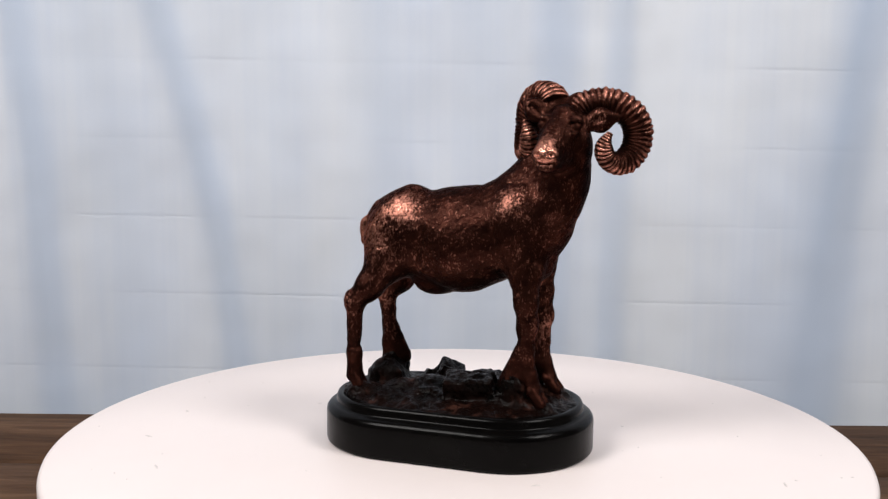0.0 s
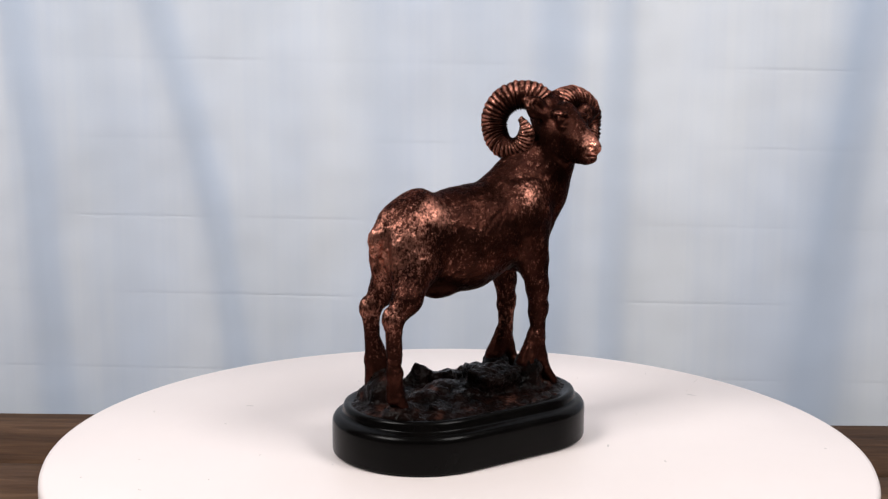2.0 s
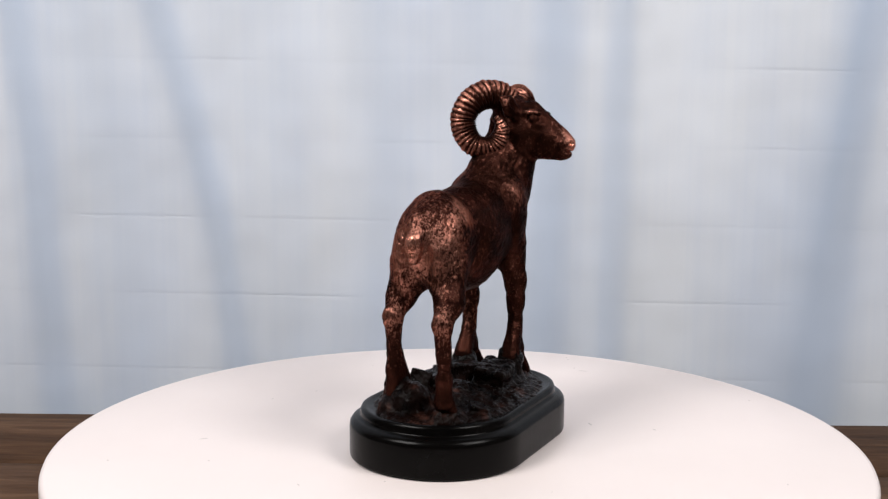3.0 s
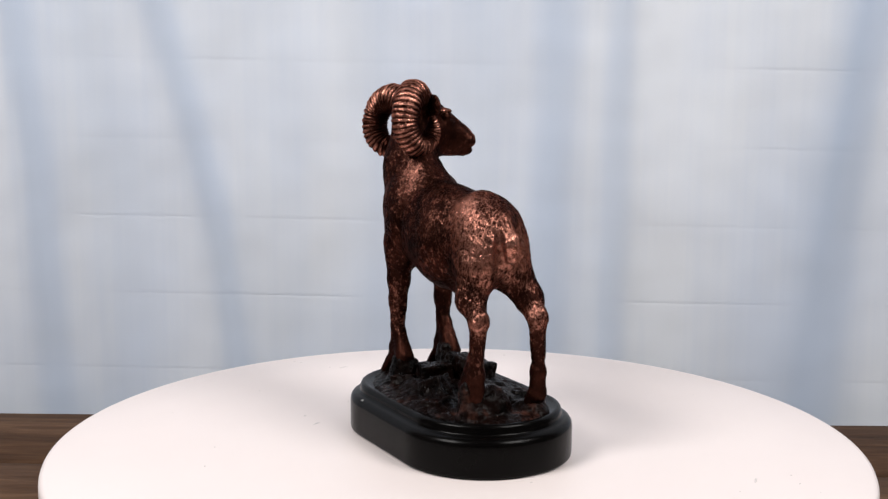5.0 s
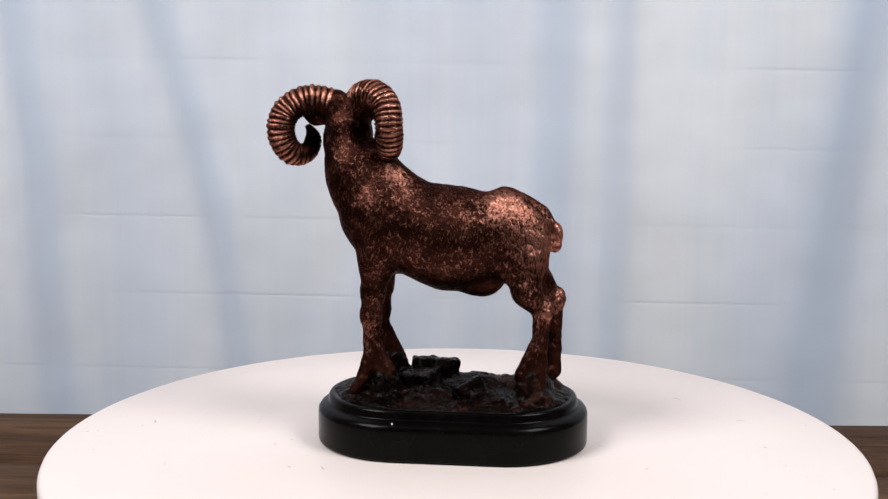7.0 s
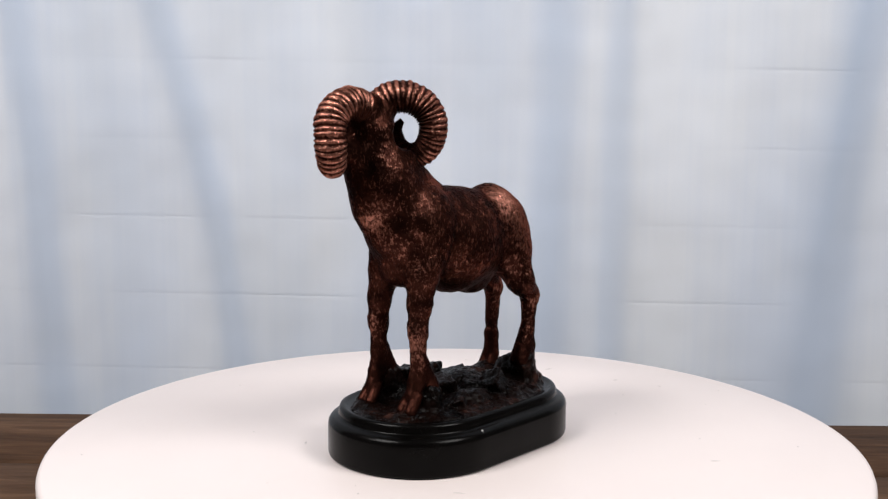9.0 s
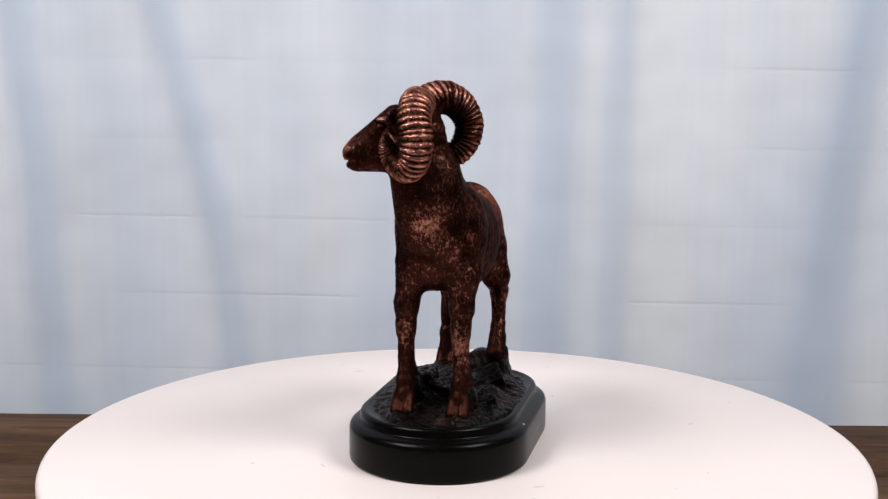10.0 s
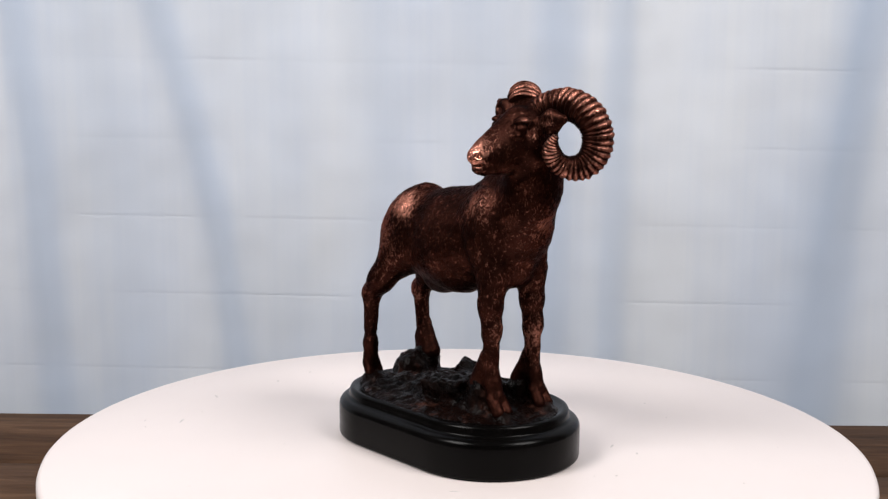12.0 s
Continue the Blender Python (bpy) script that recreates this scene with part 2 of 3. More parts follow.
# ---------------------------------------------------------------- the room
DECK = -0.080          # top of the plank table
BACK = 0.365           # face of the boarded wall behind the curtain
ROOM = (-1.7, 1.7, -2.2, -0.85, 1.55)


def room():
    x0, x1, y0, z0, z1 = ROOM
    tagged(link_mesh("floor", box_bm(x0, x1, y0, BACK + 0.02, z0 - 0.05, z0), CARPET), "grey carpeted floor under the plank table", kind="structure")
    tagged(link_mesh("ceiling", box_bm(x0, x1, y0, BACK + 0.02, z1, z1 + 0.05), WALL), "plain off-white ceiling", kind="structure")
    tagged(link_mesh("wall_west", box_bm(x0 - 0.1, x0, y0, BACK + 0.02, z0, z1), WALL), "plain pale grey side wall", kind="structure")
    tagged(link_mesh("wall_east", box_bm(x1, x1 + 0.1, y0, BACK + 0.02, z0, z1), WALL), "plain pale grey side wall", kind="structure")
    tagged(link_mesh("wall_south", box_bm(x0, x1, y0 - 0.1, y0, z0, z1), WALL), "plain pale grey wall", kind="structure")
    wall = tagged(link_mesh("wall_north", box_bm(x0, x1, BACK + 0.012, BACK + 0.112, z0, z1), BOARD), "white boarded wall seen through a sheer curtain", kind="structure")
    # horizontal boards with recessed joints
    pitch, z = 0.0674, -0.1244
    bm = bmesh.new()
    prof = [(-0.0006 * math.exp(-((z / 0.0070) ** 2)) - 0.0006 * math.exp(-(((z - pitch) / 0.0070) ** 2)), z) for z in [pitch * i / 24 for i in range(25)]]
    prof = [(-0.0060 - d, q) for d, q in prof] + [(0.006, pitch), (0.006, 0)]
    ends = [[bm.verts.new((x, y, q)) for y, q in prof] for x in (x0, x1)]
    for i in range(len(prof)):
        j = (i + 1) % len(prof)
        bm.faces.new((ends[0][i], ends[0][j], ends[1][j], ends[1][i]))
    bm.faces.new(ends[0])
    bm.faces.new(ends[1][::-1])
    bmesh.ops.recalc_face_normals(bm, faces=bm.faces)
    first = None
    while z < 0.80:
        if first is None:
            first = part("board", bm, BOARD, wall)
            ob = first
        else:
            ob = new("board", first.data)
            ob.parent = wall
        ob.location = (0, BACK + 0.006, z)
        ob.rotation_euler = (0, radians(0.7), 0)
        z += pitch


def plank_table():
    table = tagged(new("plank_table"), "dark brown rough-sawn wooden plank table", "table")
    table.matrix_world = pose(0, 0, DECK, 0, 0, -0.89)
    widths = (0.129, 0.125, 0.120, 0.128, 0.122, 0.119, 0.124, 0.121)
    y = 0.3081
    for i, w in enumerate(widths):
        bm = box_bm(-0.95, 0.95, -w + 0.006, 0, -0.035, 0, 0.003)
        bmesh.ops.subdivide_edges(bm, edges=[e for e in bm.edges if abs(e.verts[0].co.x - e.verts[1].co.x) > 1], cuts=70, use_grid_fill=True)
        for v in bm.verts:
            if v.co.y < -w / 2:
                v.co.y += 0.0022 * noise.noise((v.co.x * 14, i * 7.3, 0))
            v.co.z += 0.0010 * noise.noise((v.co.x * 6, v.co.y * 40, i * 3.1))
        ob = part("plank", bm, WOOD, table)
        ob.location = (0, y, 0.0008 * (i % 3))
        y -= w
    for sx, sy in itertools.product((-1, 1), (0, 1)):
        bm = box_bm(-0.035, 0.035, -0.035, 0.035, ROOM[3] - DECK, -0.036, 0.004)
        part("leg", bm, WOOD, table).location = (0.85 * sx, 0.26 if sy else -0.55, 0)


# folds of the curtain: place at the table and at eye height, bow, half width, depth, how strongly gathered cloth and
# painted fold shade darken it there
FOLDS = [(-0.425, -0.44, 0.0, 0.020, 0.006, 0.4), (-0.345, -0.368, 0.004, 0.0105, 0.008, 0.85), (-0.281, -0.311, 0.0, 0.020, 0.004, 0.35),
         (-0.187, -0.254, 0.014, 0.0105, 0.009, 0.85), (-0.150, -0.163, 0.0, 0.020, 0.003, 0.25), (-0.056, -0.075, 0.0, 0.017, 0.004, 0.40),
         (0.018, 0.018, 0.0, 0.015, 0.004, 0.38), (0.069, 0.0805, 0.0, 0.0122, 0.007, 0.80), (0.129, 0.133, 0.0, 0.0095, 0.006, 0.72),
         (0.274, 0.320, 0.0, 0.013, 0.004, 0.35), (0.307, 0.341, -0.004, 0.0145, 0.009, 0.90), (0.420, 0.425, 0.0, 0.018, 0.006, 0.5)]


def curtain():
    nx, nz = 640, 110
    x0, x1, z0, z1 = -1.0, 1.0, DECK - 0.30, 1.35
    bm = bmesh.new()
    # tint of the folds: gathered cloth and painted fold shade together
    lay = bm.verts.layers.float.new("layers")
    grid = []
    for j in range(nz + 1):
        t = j / nz
        z = z0 + (z1 - z0) * t ** 1.15
        row = []
        for i in range(nx + 1):
            x = x0 + (x1 - x0) * i / nx
            y, d = BACK - 0.020, 0.0
            for low, high, bow, w, dep, fold_tint in FOLDS:
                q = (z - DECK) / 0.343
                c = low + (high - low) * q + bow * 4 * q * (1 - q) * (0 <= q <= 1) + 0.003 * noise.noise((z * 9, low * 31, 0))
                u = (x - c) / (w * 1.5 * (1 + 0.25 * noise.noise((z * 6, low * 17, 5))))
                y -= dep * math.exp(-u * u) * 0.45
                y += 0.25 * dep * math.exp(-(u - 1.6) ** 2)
                d += 0.9 * fold_tint * math.exp(-abs(u) ** 3)
            y += 0.004 * noise.noise((x * 9, z * 2.0, 4.0)) + 0.0012 * noise.noise((x * 30, z * 9, 9.0))
            if abs(x) > 0.44:
                y -= 0.010 * (0.5 + 0.5 * math.sin(x * 60))
            v = bm.verts.new((x, min(y, BACK - 0.004), z))
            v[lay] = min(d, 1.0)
            row.append(v)
        grid.append(row)
    for a, b in itertools.pairwise(grid):
        for i in range(nx):
            bm.faces.new((a[i], a[i + 1], b[i + 1], b[i]))
    thing = tagged(new("curtain"), "pale blue sheer curtain hanging in soft folds", "curtain")
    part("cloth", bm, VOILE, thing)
    rod = lathe([(0, -1.2), (0.011, -1.2), (0.011, 1.2), (0, 1.2)], 20)
    ob = part("rod", rod, PLASTIC, thing)
    ob.matrix_local = pose(0, BACK - 0.03, 1.36, 0, 90, 0)


# ---------------------------------------------------------------- the turntable
RADIUS = 0.225


def turntable():
    thing = tagged(new("turntable"), "round white display turntable on a plank table", "turntable")
    thing.location = (0, 0, DECK)
    h = -DECK
    r = RADIUS
    base = lathe([(0, 0.0), (0.10, 0.0), (0.108, 0.006), (0.108, h - 0.026), (0.100, h - 0.0185), (0, h - 0.0185)], 64)
    part("base", base, PLASTIC, thing)
    top = lathe([(0, -0.018), (r - 0.003, -0.018), (r - 0.0008, -0.0165), (r, -0.0145), (r, -0.003), (r - 0.0008, -0.0009), (r - 0.003, 0.0),
                 (r * 0.75, 0.0), (r * 0.5, 0.0), (r * 0.25, 0.0), (0, 0.0)], 192)
    plate = part("plate", top, PLATE, thing)
    plate.location = (0, 0, h)
    # scuffs and crumbs on the plate, flat flecks a fraction of a millimetre thick
    rnd = random.Random(11)
    for i in range(36):
        a, d = rnd.uniform(0, 2 * math.pi), RADIUS * math.sqrt(rnd.uniform(0.12, 0.95))
        bm = bmesh.new()
        n, s = 9, rnd.uniform(0.0003, 0.0008)
        ln = rnd.choice((1, 1, 1.4, 2.5, 5))
        ring = [(s * ln * math.cos(k * 2 * math.pi / n) * rnd.uniform(0.7, 1.1), s * math.sin(k * 2 * math.pi / n) * rnd.uniform(0.7, 1.1)) for k in range(n)]
        lo = [bm.verts.new((x, y, 0)) for x, y in ring]
        hi = [bm.verts.new((x * 0.7, y * 0.7, 0.0002)) for x, y in ring]
        bm.faces.new(hi)
        for k in range(n):
            bm.faces.new((lo[k], lo[(k + 1) % n], hi[(k + 1) % n], hi[k]))
        ob = part("scuff", bm, SCUFF, plate)
        ob.matrix_local = pose(d * math.cos(a), d * math.sin(a), 0.00005, 0, 0, rnd.uniform(0, 360))
    return plate


# ---------------------------------------------------------------- the figurine
def stadium(inset, n=24, half=(0.0758, 0.0484), r=0.0475):
    """A rounded oblong, inset from the foot of the plinth."""
    hx, hy, rr = half[0] - inset, half[1] - inset, max(r - inset, 0.01)
    pts = []
    for cx, cy, a0 in ((hx - rr, hy - rr, 0), (-hx + rr, hy - rr, 90), (-hx + rr, -hy + rr, 180), (hx - rr, -hy + rr, 270)):
        for i in range(n):
            a = radians(a0 + 90 * i / (n - 1))
            pts.append((cx + rr * math.cos(a), cy + rr * math.sin(a)))
    return pts


def plinth_bm():
    prof = [(0.0015, 0.0), (0.0003, 0.0008), (0.0, 0.002), (0.0, 0.0170), (0.0003, 0.0186), (0.0012, 0.0200), (0.0026, 0.0210),
            (0.0040, 0.0215), (0.0050, 0.0218), (0.0056, 0.0224), (0.0058, 0.0236), (0.0060, 0.0254), (0.0066, 0.0266), (0.0078, 0.0272),
            (0.0092, 0.0271), (0.0104, 0.0266), (0.014, 0.0265)]
    bm = bmesh.new()
    rings = [[bm.verts.new((x, y, z)) for x, y in stadium(i)] for i, z in prof]
    n = len(rings[0])
    for a, b in itertools.pairwise(rings):
        for i in range(n):
            j = (i + 1) % n
            bm.faces.new((a[i], a[j], b[j], b[i]))
    bm.faces.new(rings[-1])
    bm.faces.new(rings[0][::-1])
    bmesh.ops.remove_doubles(bm, verts=bm.verts, dist=1e-6)
    return bm


def rock_bm():
    c = Clay((-70, -46, 20), (74, 44, 64), 0.7)
    c.egg((2, -2, 26), (68.5, 41.5, 5), 2)
    c.egg((2, -2, 25), (60, 36, 6.5), 2)
    c.egg((38, -16.6, 36), (9, 7.5, 14), 5)                 # resin humps behind the hooves
    c.egg((38.5, 13, 34), (9, 8, 10), 5)
    c.egg((-42, 14.6, 36), (8, 7.5, 13), 5)
    c.egg((-44, 5, 31), (11, 11, 12), 3)                    # smooth boulder between the hind hooves
    c.egg((28, -13, 29), (12, 11, 8), 4)
    c.egg((51, -16.6, 27), (10, 7, 5), 3)
    c.egg((52, 13, 27), (10, 7, 5), 3)
    c.egg((-49, -18, 28), (10, 8, 6), 4)
    c.egg((-47, 15, 29), (8, 8, 6), 3)
    c.egg((-12, -6, 30), (14, 12, 7.5), 3)                  # ground between the legs
    c.block((-10, 18.5, 32.5), (7.5, 6, 6.6), 1.0, (18, 24, 30), 0.8)
    c.block((-2, 11, 32), (6, 7, 5.0), 1.2, (-12, 14, 60), 0.9)
    c.block((13.5, -17, 36.0), (13.5, 9, 6.6), 1.5, (10, -3, 8), 1.6)     # pale slab
    c.block((21, 2, 34.5), (10, 9, 5.0), 1.5, (-4, 5, -20), 1.0)
    c.egg((-9, -19, 28), (14, 7, 6.5), 2)
    c.egg((10, 19, 28), (13, 9, 7), 2)
    c.block((24, 20, 29), (7, 6, 4.5), 1.2, (20, 10, 40), 0.8)
    c.egg((-28, -10, 29), (11, 9, 6.5), 2)
    c.block((-19, 24, 28), (8, 5.5, 4.5), 1.2, (-15, 8, 20), 0.8)
    c.block((-30, -26, 27), (7, 5, 4.5), 1.2, (20, 0, 30), 0.8)
    c.block((2, -27, 26.5), (6, 4, 4), 1.2, (25, 12, -25), 0.8)

    def rough(p):
        n = noise.fractal(p * 0.20, 0.9, 2.0, 4) * 0.75
        cells = noise.voronoi(p * 0.13)[0]
        return n + (cells[1] - cells[0]) * 1.1 - 0.4
    return c.bmesh(rough)


HEAD_X = 62.3


def ram_clay():
    c = Clay((-72, -56, 26), (100, 36, 204), 0.75)
    # trunk
    c.limb((-26, -0.8, 115.5), 24, (4, -0.6, 113.5), 27.5, 7, 0.79)
    c.limb((4, 0, 115.5), 27, (34, 0, 122), 25.5, 7, 0.86)
    c.egg((-33, -0.5, 116), (17.5, 15.6, 19), 7)
    c.egg((-27.5, -7.8, 124), (13.5, 10, 15.5), 6)
    c.egg((-26.5, 6.0, 124), (13.5, 9.8, 15.5), 6)
    c.limb((-40, 0, 128), 7, (-26, 0, 134.5), 8, 7)
    # chest and neck
    c.egg((45, 0, 126), (18, 19, 20), 8)
    c.limb((46, 0, 134), 19.5, (57, 0, 151), 15.3, 8, 0.92)
    c.limb((55.5, 0, 147), 16, (61.3, -2, 174), 10.8, 7, 0.9)
    c.limb((30, 0, 140), 10.5, (46, 0, 157), 9, 8)
    c.limb((57.5, -6.5, 137), 12.5, (64.5, -9.5, 163), 11.0, 6)
    # tail
    c.limb((-46, 0, 128), 5.0, (-53.5, 0, 117), 4.2, 3)
    c.limb((-53, -0.8, 120), 4.4, (-54.3, -1.0, 110.5), 3.2, 1.5)
    for s, dz in ((-1, 0), (1, 0)):
        # shoulders and fore legs
        c.egg((36, 13.6 * s, 124), (13, 9.2, 21), 7, 0, 14)
        c.egg((42.5, 13.4 * s, 106), (10.5, 7.6, 15), 6)
        fx, fy = (45.3, -16.6) if s < 0 else (46.2, 13.2)
        c.limb((43, 13.2 * s, 106), 8.6, (fx - 1, fy, 85), 6.3, 5)
        c.limb((fx - 1, fy, 86), 6.2, (fx - 0.5, fy, 76), 5.2, 3)
        c.egg((fx + 0.8, fy, 73), (5.6, 5.2, 7), 2.5)
        c.egg((fx - 3.2, fy, 70), (2.6, 3.2, 4), 2)
        c.limb((fx - 0.3, fy, 70), 4.6, (fx + 0.5, fy, 51), 4.0, 2.5)
        c.limb((fx - 3.2, fy, 66), 1.5, (fx - 2.6, fy, 50), 1.7, 1.5)
        c.egg((fx + 0.6, fy, 46), (5.2, 4.8, 5), 2.5)
        c.limb((fx + 1.5, fy, 44), 4.3, (fx + 4.0, fy, 38), 4.4, 2)
        for t in (-1, 1):
            c.limb((fx + 3.6, fy + 2.5 * t, 37.5), 3.2, (fx + 8.6, fy + 3.0 * t, 30.5), 3.3, 0.8)
        c.limb((fx + 8.6, fy, 39), 0.7, (fx + 12.5, fy, 29), 0.9, 0.6, 1.0, True)
        # hind legs
        hx, hy = (-53.8, -17.6) if s < 0 else (-47.6, 14.6)
        bx, by = (hx - 0.2, hy - 1.0) if s < 0 else (hx + 1.6, hy)
        c.egg((-35.5, 9.0 if s > 0 else -10.8, 111), (14.7, 8.0, 19.5), 7, 0, 12)
        c.limb((-36, 9.6 if s > 0 else -11.2, 103), 11.2, (hx + 8.5, hy * 0.97, 88), 7.6, 6)
        c.limb((hx + 8.5, hy * 0.97, 88), 7.2, (hx, hy, 78), 5.2, 4)
        c.egg((hx - 2.6, hy, 80.0), (3.4, 3.5, 5), 2.5)
        c.limb((hx, hy, 77), 4.9, (bx, by, 57), 3.9, 3)
        c.limb((hx - 2.8, hy, 75), 1.4, (bx - 2.6, by, 54), 1.6, 1.5)
        c.egg((bx, by, 50), (4.9, 4.5, 5), 2.5)
        c.limb((bx, by, 47), 4.2, (bx + 0.2, by, 37), 4.8, 2)
        for t in (-1, 1):
            c.limb((bx + 0.5, by + 2.4 * t, 38), 3.2, (bx + 3.5, by + 2.8 * t, 32), 3.2, 0.8)
        c.limb((bx + 4.5, by, 40), 0.7, (bx + 7, by, 31), 0.9, 0.6, 1.0, True)
    c.egg((43, -1, 103), (12, 9.5, 10), 6)                  # brisket
    for s in (-1, 1):
        c.limb((-52.5, 6.6 * s - 1, 122), 2.0, (-52.0, 6.4 * s - 1, 102), 3.0, 2.0, 1.0, True)
    c.limb((-60, 0, 104), 4.0, (-52, 0, 90), 5.0, 5, 1.0, True)
    # resin runs down from the pasterns into the rock
    c.limb((41.5, -17, 57), 3.6, (36.5, -17, 42), 6, 4)
    c.limb((42.5, 13.2, 54), 3.4, (37.5, 13.2, 41), 5.5, 4)
    c.limb((-43.5, 14.6, 57), 3.4, (-39, 14.6, 42), 6, 4)
    # belly sheath
    c.egg((-13, 0, 90), (12, 8, 7.5), 5)
    # head, turned to the side
    X, N = HEAD_X, HEAD_X - 2.4
    c.egg((X, -8, 178), (12.3, 13, 11), 5)
    c.egg((X, -5, 184), (12, 8, 6.5), 4)
    c.limb((X, -6, 182), 7, (68, -3, 188), 7.4, 3)
    c.limb((X, -6, 183), 7, (54.5, -2.5, 188.5), 7.4, 3)
    c.limb((X, -15, 174.5), 11.0, (N, -37, 165.4), 6.8, 4)
    c.limb((X + 0.8, -9, 166.5), 10.8, (N, -38, 159.8), 4.8, 4)
    c.egg((N, -40.2, 164.8), (7.0, 5.6, 5.0), 2.0)
    c.egg((N, -39.5, 158.6), (4.6, 4.2, 2.4), 1.0)
    c.limb((X, -18, 183.5), 5.5, (N, -37, 170.2), 3.6, 4)
    for s in (-1, 1):
        ex, ez = (72.0, 178.0) if s > 0 else (52.6, 179.0)
        c.egg((ex - 1.8 * s, -20.5, ez + 3.4), (3.2, 6.2, 2.0), 2.0)
        c.egg((ex - 0.4 * s, -22.4, ez), (2.8, 3.4, 3.0), 1.0, cut=True)
        c.egg((ex - 1.4 * s, -22.6, ez), (3.1, 3.0, 2.6), 0.2)
        c.egg((ex - 1.8 * s, -24.0, ez - 3.4), (2.2, 4.0, 1.4), 2.0)
        c.egg((X + (9.6 if s > 0 else -8.4), -13, 169), (4.5, 8.5, 7.5), 4)
        c.egg((N + 3.7 * s, -45.0, 165.2), (2.0, 2.0, 1.2), 0.5, cut=True)
        # ears
        a = np.array((73.0, -13.5, 179.5) if s > 0 else (52.0, -13.0, 181.5))
        b = np.array((89.5, -13.0, 183.0) if s > 0 else (40.5, -8.0, 190.0))
        m = (a + b) / 2 + (0, 0.5, 0.2)
        c.limb(a, 3.6, m, 6.4, 2.0, 0.5)
        c.limb(m, 6.4, b, 2.4, 1.2, 0.5)
        c.limb(a * 0.65 + b * 0.35 + (0, -3.4, 0.4), 2.6, a * 0.3 + b * 0.7 + (0, -3.2, 0.4), 2.2, 0.8, 0.6, True)
        # hollows behind the shoulder and before the thigh
        c.limb((24, 26 * s, 132), 2.4, (31, 22.5 * s, 98), 3.0, 4, 1.0, True)
        c.limb((56, 20.5 * s, 128), 2.0, (52, 20 * s, 108), 2.2, 4, 1.0, True)
        c.limb((-13, 24 * s, 120), 2.0, (-22, 20.5 * s, 96), 2.6, 4, 1.0, True)
    # hollow of the nape inside the coil of the horn
    c.limb((51.5, 7.5, 173), 6.2, (37, -2.0, 173), 8.5, 3, 1.0, True)
    c.limb((N - 6.0, -42.5, 160.9), 1.0, (N + 6.0, -42.5, 160.9), 1.0, 0.5, cut=True)
    return c


def smooth_step(a, b, x):
    t = min(max((x - a) / (b - a), 0.0), 1.0)
    return t * t * (3 - 2 * t)


# centre; bearing and tilt of the coil; its radius at root, crown and tip; where it starts and how far it runs; sideways offset at root and tip; thickness
HORNS = {1: ((86.2, -6.9, 172.5), 40.0, 1.3, (17.8, 14.9, 5.6), (139, 350), (-13.3, 6.5), (8.4, 8.0, 5.0)),
         -1: ((43.2, 3.0, 175.6), 62.8, 9.9, (17.0, 12.7, 7.6), (138, 366), (-9.1, 6.4), (8.6, 7.5, 5.2))}


def horn_path(s, u):
    """Centre and radius (mm) of a horn at u from root 0 to tip 1; s is -1 or 1 for the side."""
    centre, bearing, tilt, (r0, r1, r2), (start, span), (s0, s1), (t0, t1, t2) = HORNS[s]
    phi, tl = radians(start - span * u), radians(tilt)
    r = r0 + (r1 - r0) * smooth_step(0, 0.45, u) + (r2 - r1) * smooth_step(0.5, 1, u)
    along = Vector((math.cos(radians(bearing)) * s, math.sin(radians(bearing)), 0))
    flat = Vector((along.y * s, -along.x * s, 0))
    up = Vector((0, 0, math.cos(tl))) + flat * math.sin(tl)
    out = flat * math.cos(tl) - Vector((0, 0, math.sin(tl)))
    side = s0 * (1 - smooth_step(0, 0.32, u)) + s1 * (smooth_step(0.5, 1, u) if s > 0 else smooth_step(0.27, 0.62, u))
    thick = t0 + (t1 - t0) * smooth_step(0.1, 0.45, u) + (t2 - t1) * smooth_step(0.4, 0.8, u) + (1.8 - t2) * smooth_step(0.78, 1, u)
    return Vector(centre) + along * (r * math.cos(phi)) + up * (r * math.sin(phi)) + out * side, thick, out


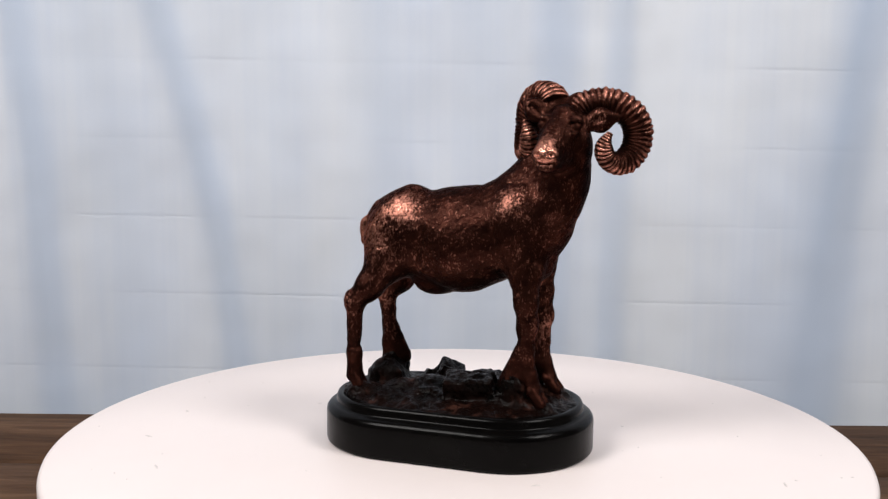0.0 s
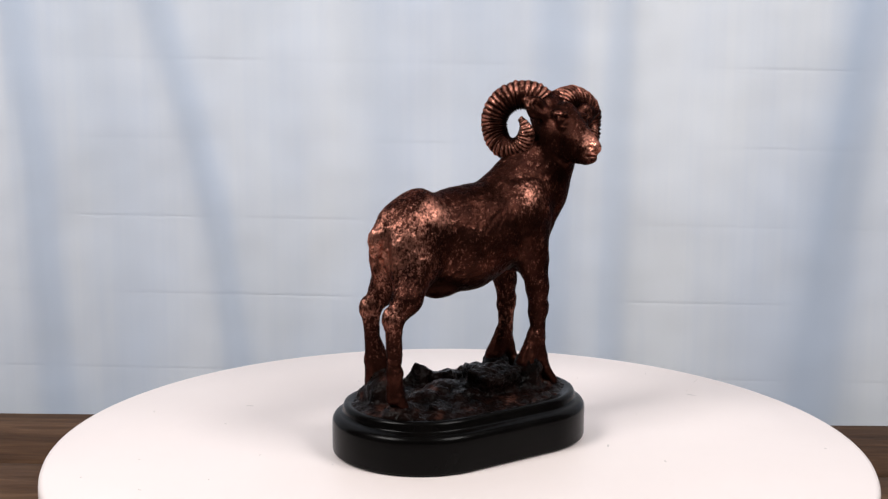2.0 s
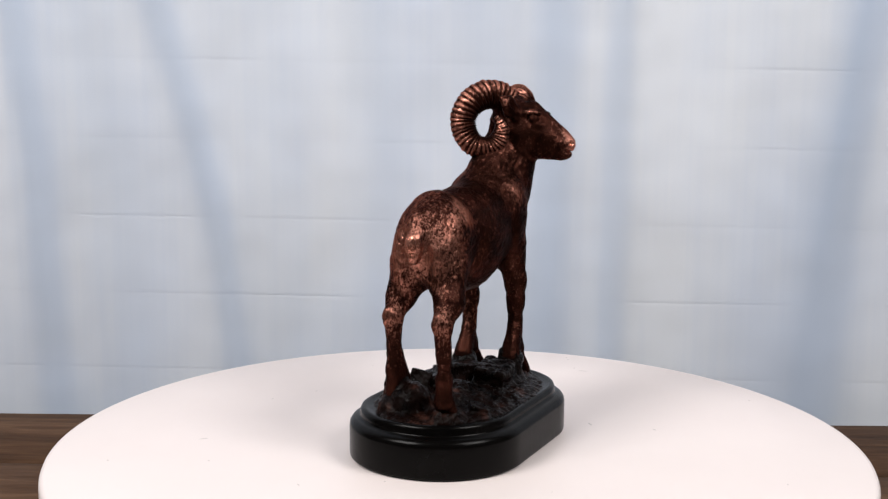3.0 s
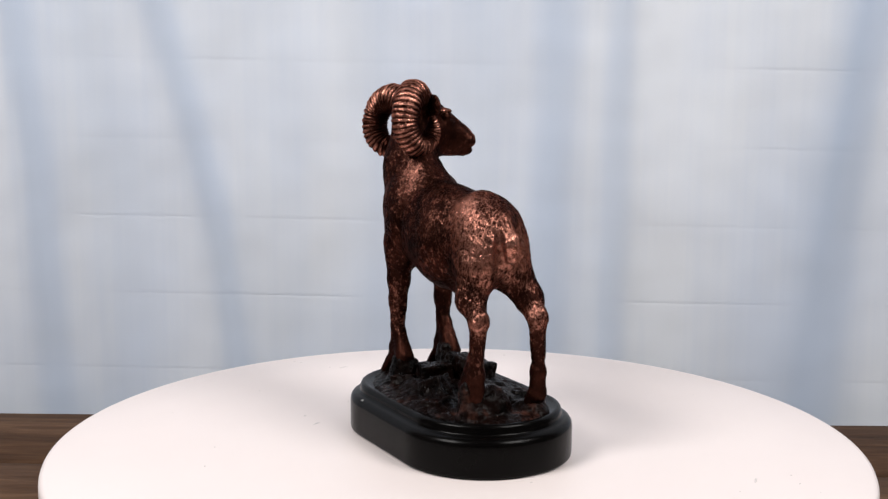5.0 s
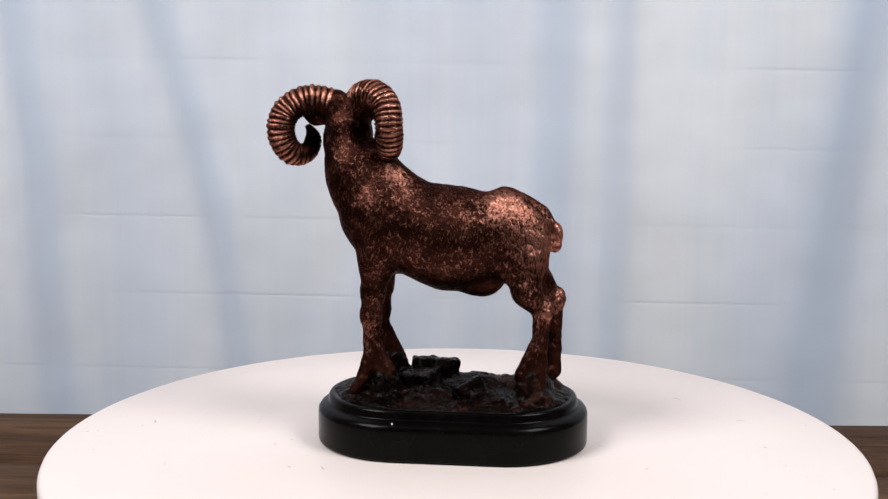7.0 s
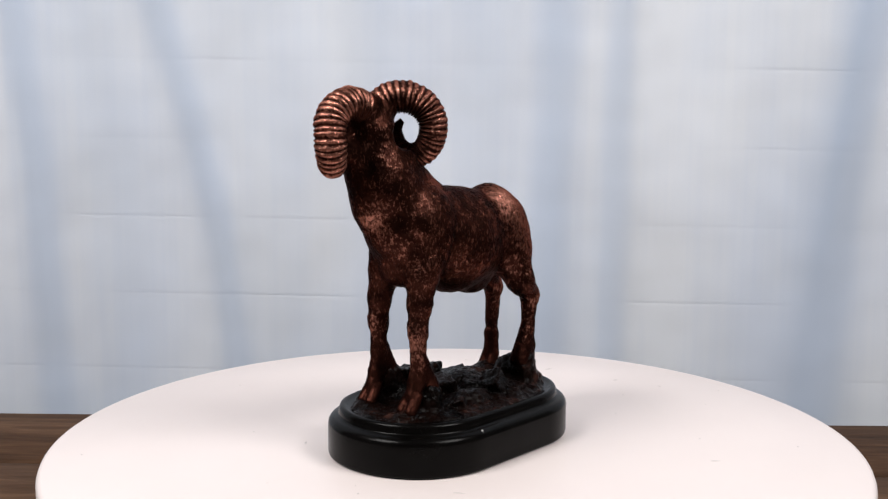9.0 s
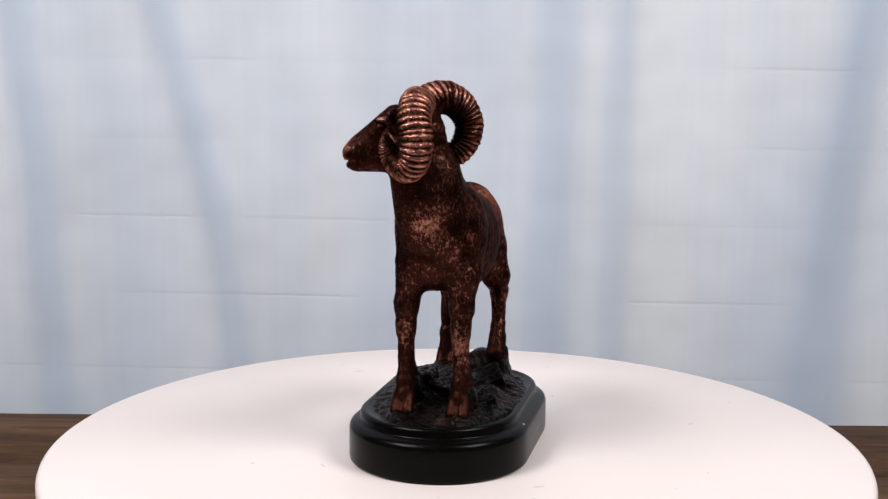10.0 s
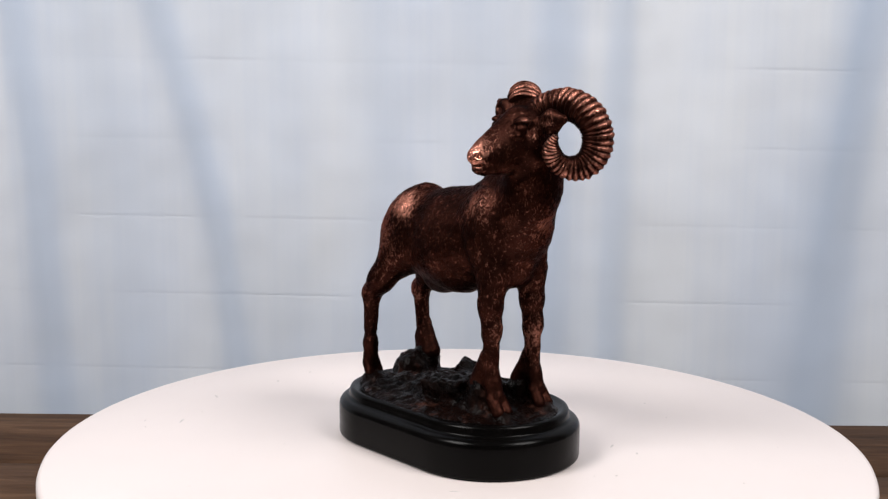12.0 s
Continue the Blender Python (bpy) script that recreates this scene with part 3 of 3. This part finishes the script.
def add_horn(bm, rub, s):
    rings, n, m = [], 330, 30
    for i in range(n + 1):
        u = i / n
        p, w, out = horn_path(s, u)
        q, _, _ = horn_path(s, min(u + 0.004, 1.004))
        t = (q - p).normalized()
        e1 = (out - t * out.dot(t)).normalized()
        e2 = t.cross(e1)
        ph = (u ** 0.90 * 40 + 0.30 * noise.noise((u * 26, s * 5.0, 0))) % 1.0
        ridge = (0.5 - 0.5 * math.cos(2 * math.pi * ph)) ** 0.7
        ridge *= 0.75 + 0.35 * noise.noise((u * 40, s * 3.0, 7))
        if i == n:
            w *= 0.3
        ring = []
        for k in range(m):
            a = 2 * math.pi * k / m
            rr = w * (1 + 0.135 * (ridge - 0.6) * (1.15 if math.sin(a) * -1 > -0.4 else 0.7))
            rr *= 1 + 0.05 * noise.noise((u * 75, math.cos(a) * 1.5, math.sin(a) * 1.5 + 9 * s))
            d = e1 * (math.cos(a) * 1.0) + e2 * (math.sin(a) * 0.98)
            v = bm.verts.new((p + d * rr) * 0.001)
            outer = smooth_step(-0.55, 0.6, d.dot((p - Vector(HORNS[s][0])).normalized()))
            v[rub] = 0.12 + (0.10 + 0.90 * ridge) * outer * (0.8 + 0.4 * noise.noise((u * 30, a, s)))
            ring.append(v)
        rings.append(ring)
    for a, b in itertools.pairwise(rings):
        for k in range(m):
            bm.faces.new((a[k], a[(k + 1) % m], b[(k + 1) % m], b[k]) if s > 0 else (a[k], b[k], b[(k + 1) % m], a[(k + 1) % m]))
    bm.faces.new(rings[-1])
    bm.faces.new(rings[0])


# copper-rubbed spots; on rump and brows, highlights are also put into the copper
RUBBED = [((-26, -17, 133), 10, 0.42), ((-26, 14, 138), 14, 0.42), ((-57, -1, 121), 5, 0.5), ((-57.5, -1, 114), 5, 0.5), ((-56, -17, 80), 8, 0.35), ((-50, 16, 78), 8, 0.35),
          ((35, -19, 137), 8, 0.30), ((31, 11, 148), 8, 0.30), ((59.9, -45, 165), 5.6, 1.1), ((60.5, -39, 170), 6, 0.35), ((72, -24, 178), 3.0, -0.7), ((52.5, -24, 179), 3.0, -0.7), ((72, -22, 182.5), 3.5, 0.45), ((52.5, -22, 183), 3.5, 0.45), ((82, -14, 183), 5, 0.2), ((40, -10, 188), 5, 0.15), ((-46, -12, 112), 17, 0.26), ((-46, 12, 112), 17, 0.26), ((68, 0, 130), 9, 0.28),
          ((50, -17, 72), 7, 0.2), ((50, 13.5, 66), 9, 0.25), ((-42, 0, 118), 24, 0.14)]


def relief(p):
    """Height of the modelled fur, about -1 to 1: short tufts that run back and down."""
    along, up = 0.8 * p.x + 0.6 * p.z, 0.8 * p.z - 0.6 * p.x
    q = Vector((along * 0.22, p.y * 0.42, up * 0.42))
    return noise.noise(q) * 0.8 + noise.noise(q * 2.3) * 0.5


def ram_bm():
    c = ram_clay()

    def fur(p):
        low = smooth_step(34, 60, p.z)
        head = 1 - 0.75 * smooth_step(158, 168, p.z) * smooth_step(-2, -12, p.y)
        return (relief(p) * 0.34 + noise.noise(p * 0.07) * 0.4) * head * (0.45 + 0.55 * low)
    bm = c.bmesh(fur)
    rub = bm.verts.layers.float.new("rub")
    for v in bm.verts:
        p = v.co * 1000
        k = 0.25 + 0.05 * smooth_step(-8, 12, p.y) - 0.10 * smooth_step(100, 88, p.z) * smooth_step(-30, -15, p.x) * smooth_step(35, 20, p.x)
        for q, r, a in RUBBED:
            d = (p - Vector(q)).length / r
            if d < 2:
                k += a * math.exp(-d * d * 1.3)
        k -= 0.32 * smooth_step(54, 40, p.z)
        k += 0.11 * relief(p)
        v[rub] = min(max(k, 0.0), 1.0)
    add_horn(bm, rub, -1)
    add_horn(bm, rub, 1)
    return bm


def figurine():
    thing = tagged(new("ram_figurine"), "dark bronze bighorn ram figurine with copper-rubbed curled horns", "figurine")
    part("plinth", plinth_bm(), LACQUER, thing, "glossy black oblong moulded plinth").location = (0.00216, -0.00206, 0)
    fleck = bmesh.new()
    bmesh.ops.create_icosphere(fleck, subdivisions=1, radius=0.0007)
    for v in fleck.verts:
        v.co *= 1 + 0.3 * noise.noise(v.co * 3000)
    part("paint_fleck", fleck, FLECK, thing, "tiny white paint fleck on the plinth").location = (0.0300, 0.0438, 0.0206)
    part("rocky_ground", rock_bm(), ROCK, thing, "dark rugged rocks under the hooves")
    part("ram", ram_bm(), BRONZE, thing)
    return thing


room()
plank_table()
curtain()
PLATE_OB = turntable()
RAM = figurine()


# ---------------------------------------------------------------- what turns
def motions():
    """The plate and the figurine turn together, counter-clockwise from above."""
    times = [0.25 * i for i in range(49)]

    def angle(t):
        q = math.pi * t / 12
        return 27.604 * t + 0.726 * math.sin(q) + 0.464 * math.sin(2 * q) - 0.149 * math.sin(3 * q)

    def plate_pose(t):
        # the plate sits a little off its axle
        a = radians(angle(t) - 80)
        return pose(0.00075 * math.cos(a), 0.00075 * math.sin(a), -DECK, 0, 0, angle(t))
    walk(PLATE_OB, [(t, plate_pose(t)) for t in times])
    walk(RAM, [(t, pose(-0.00054, 0, 0.0002, 0, 0, -18.96 + angle(t))) for t in times])


motions()
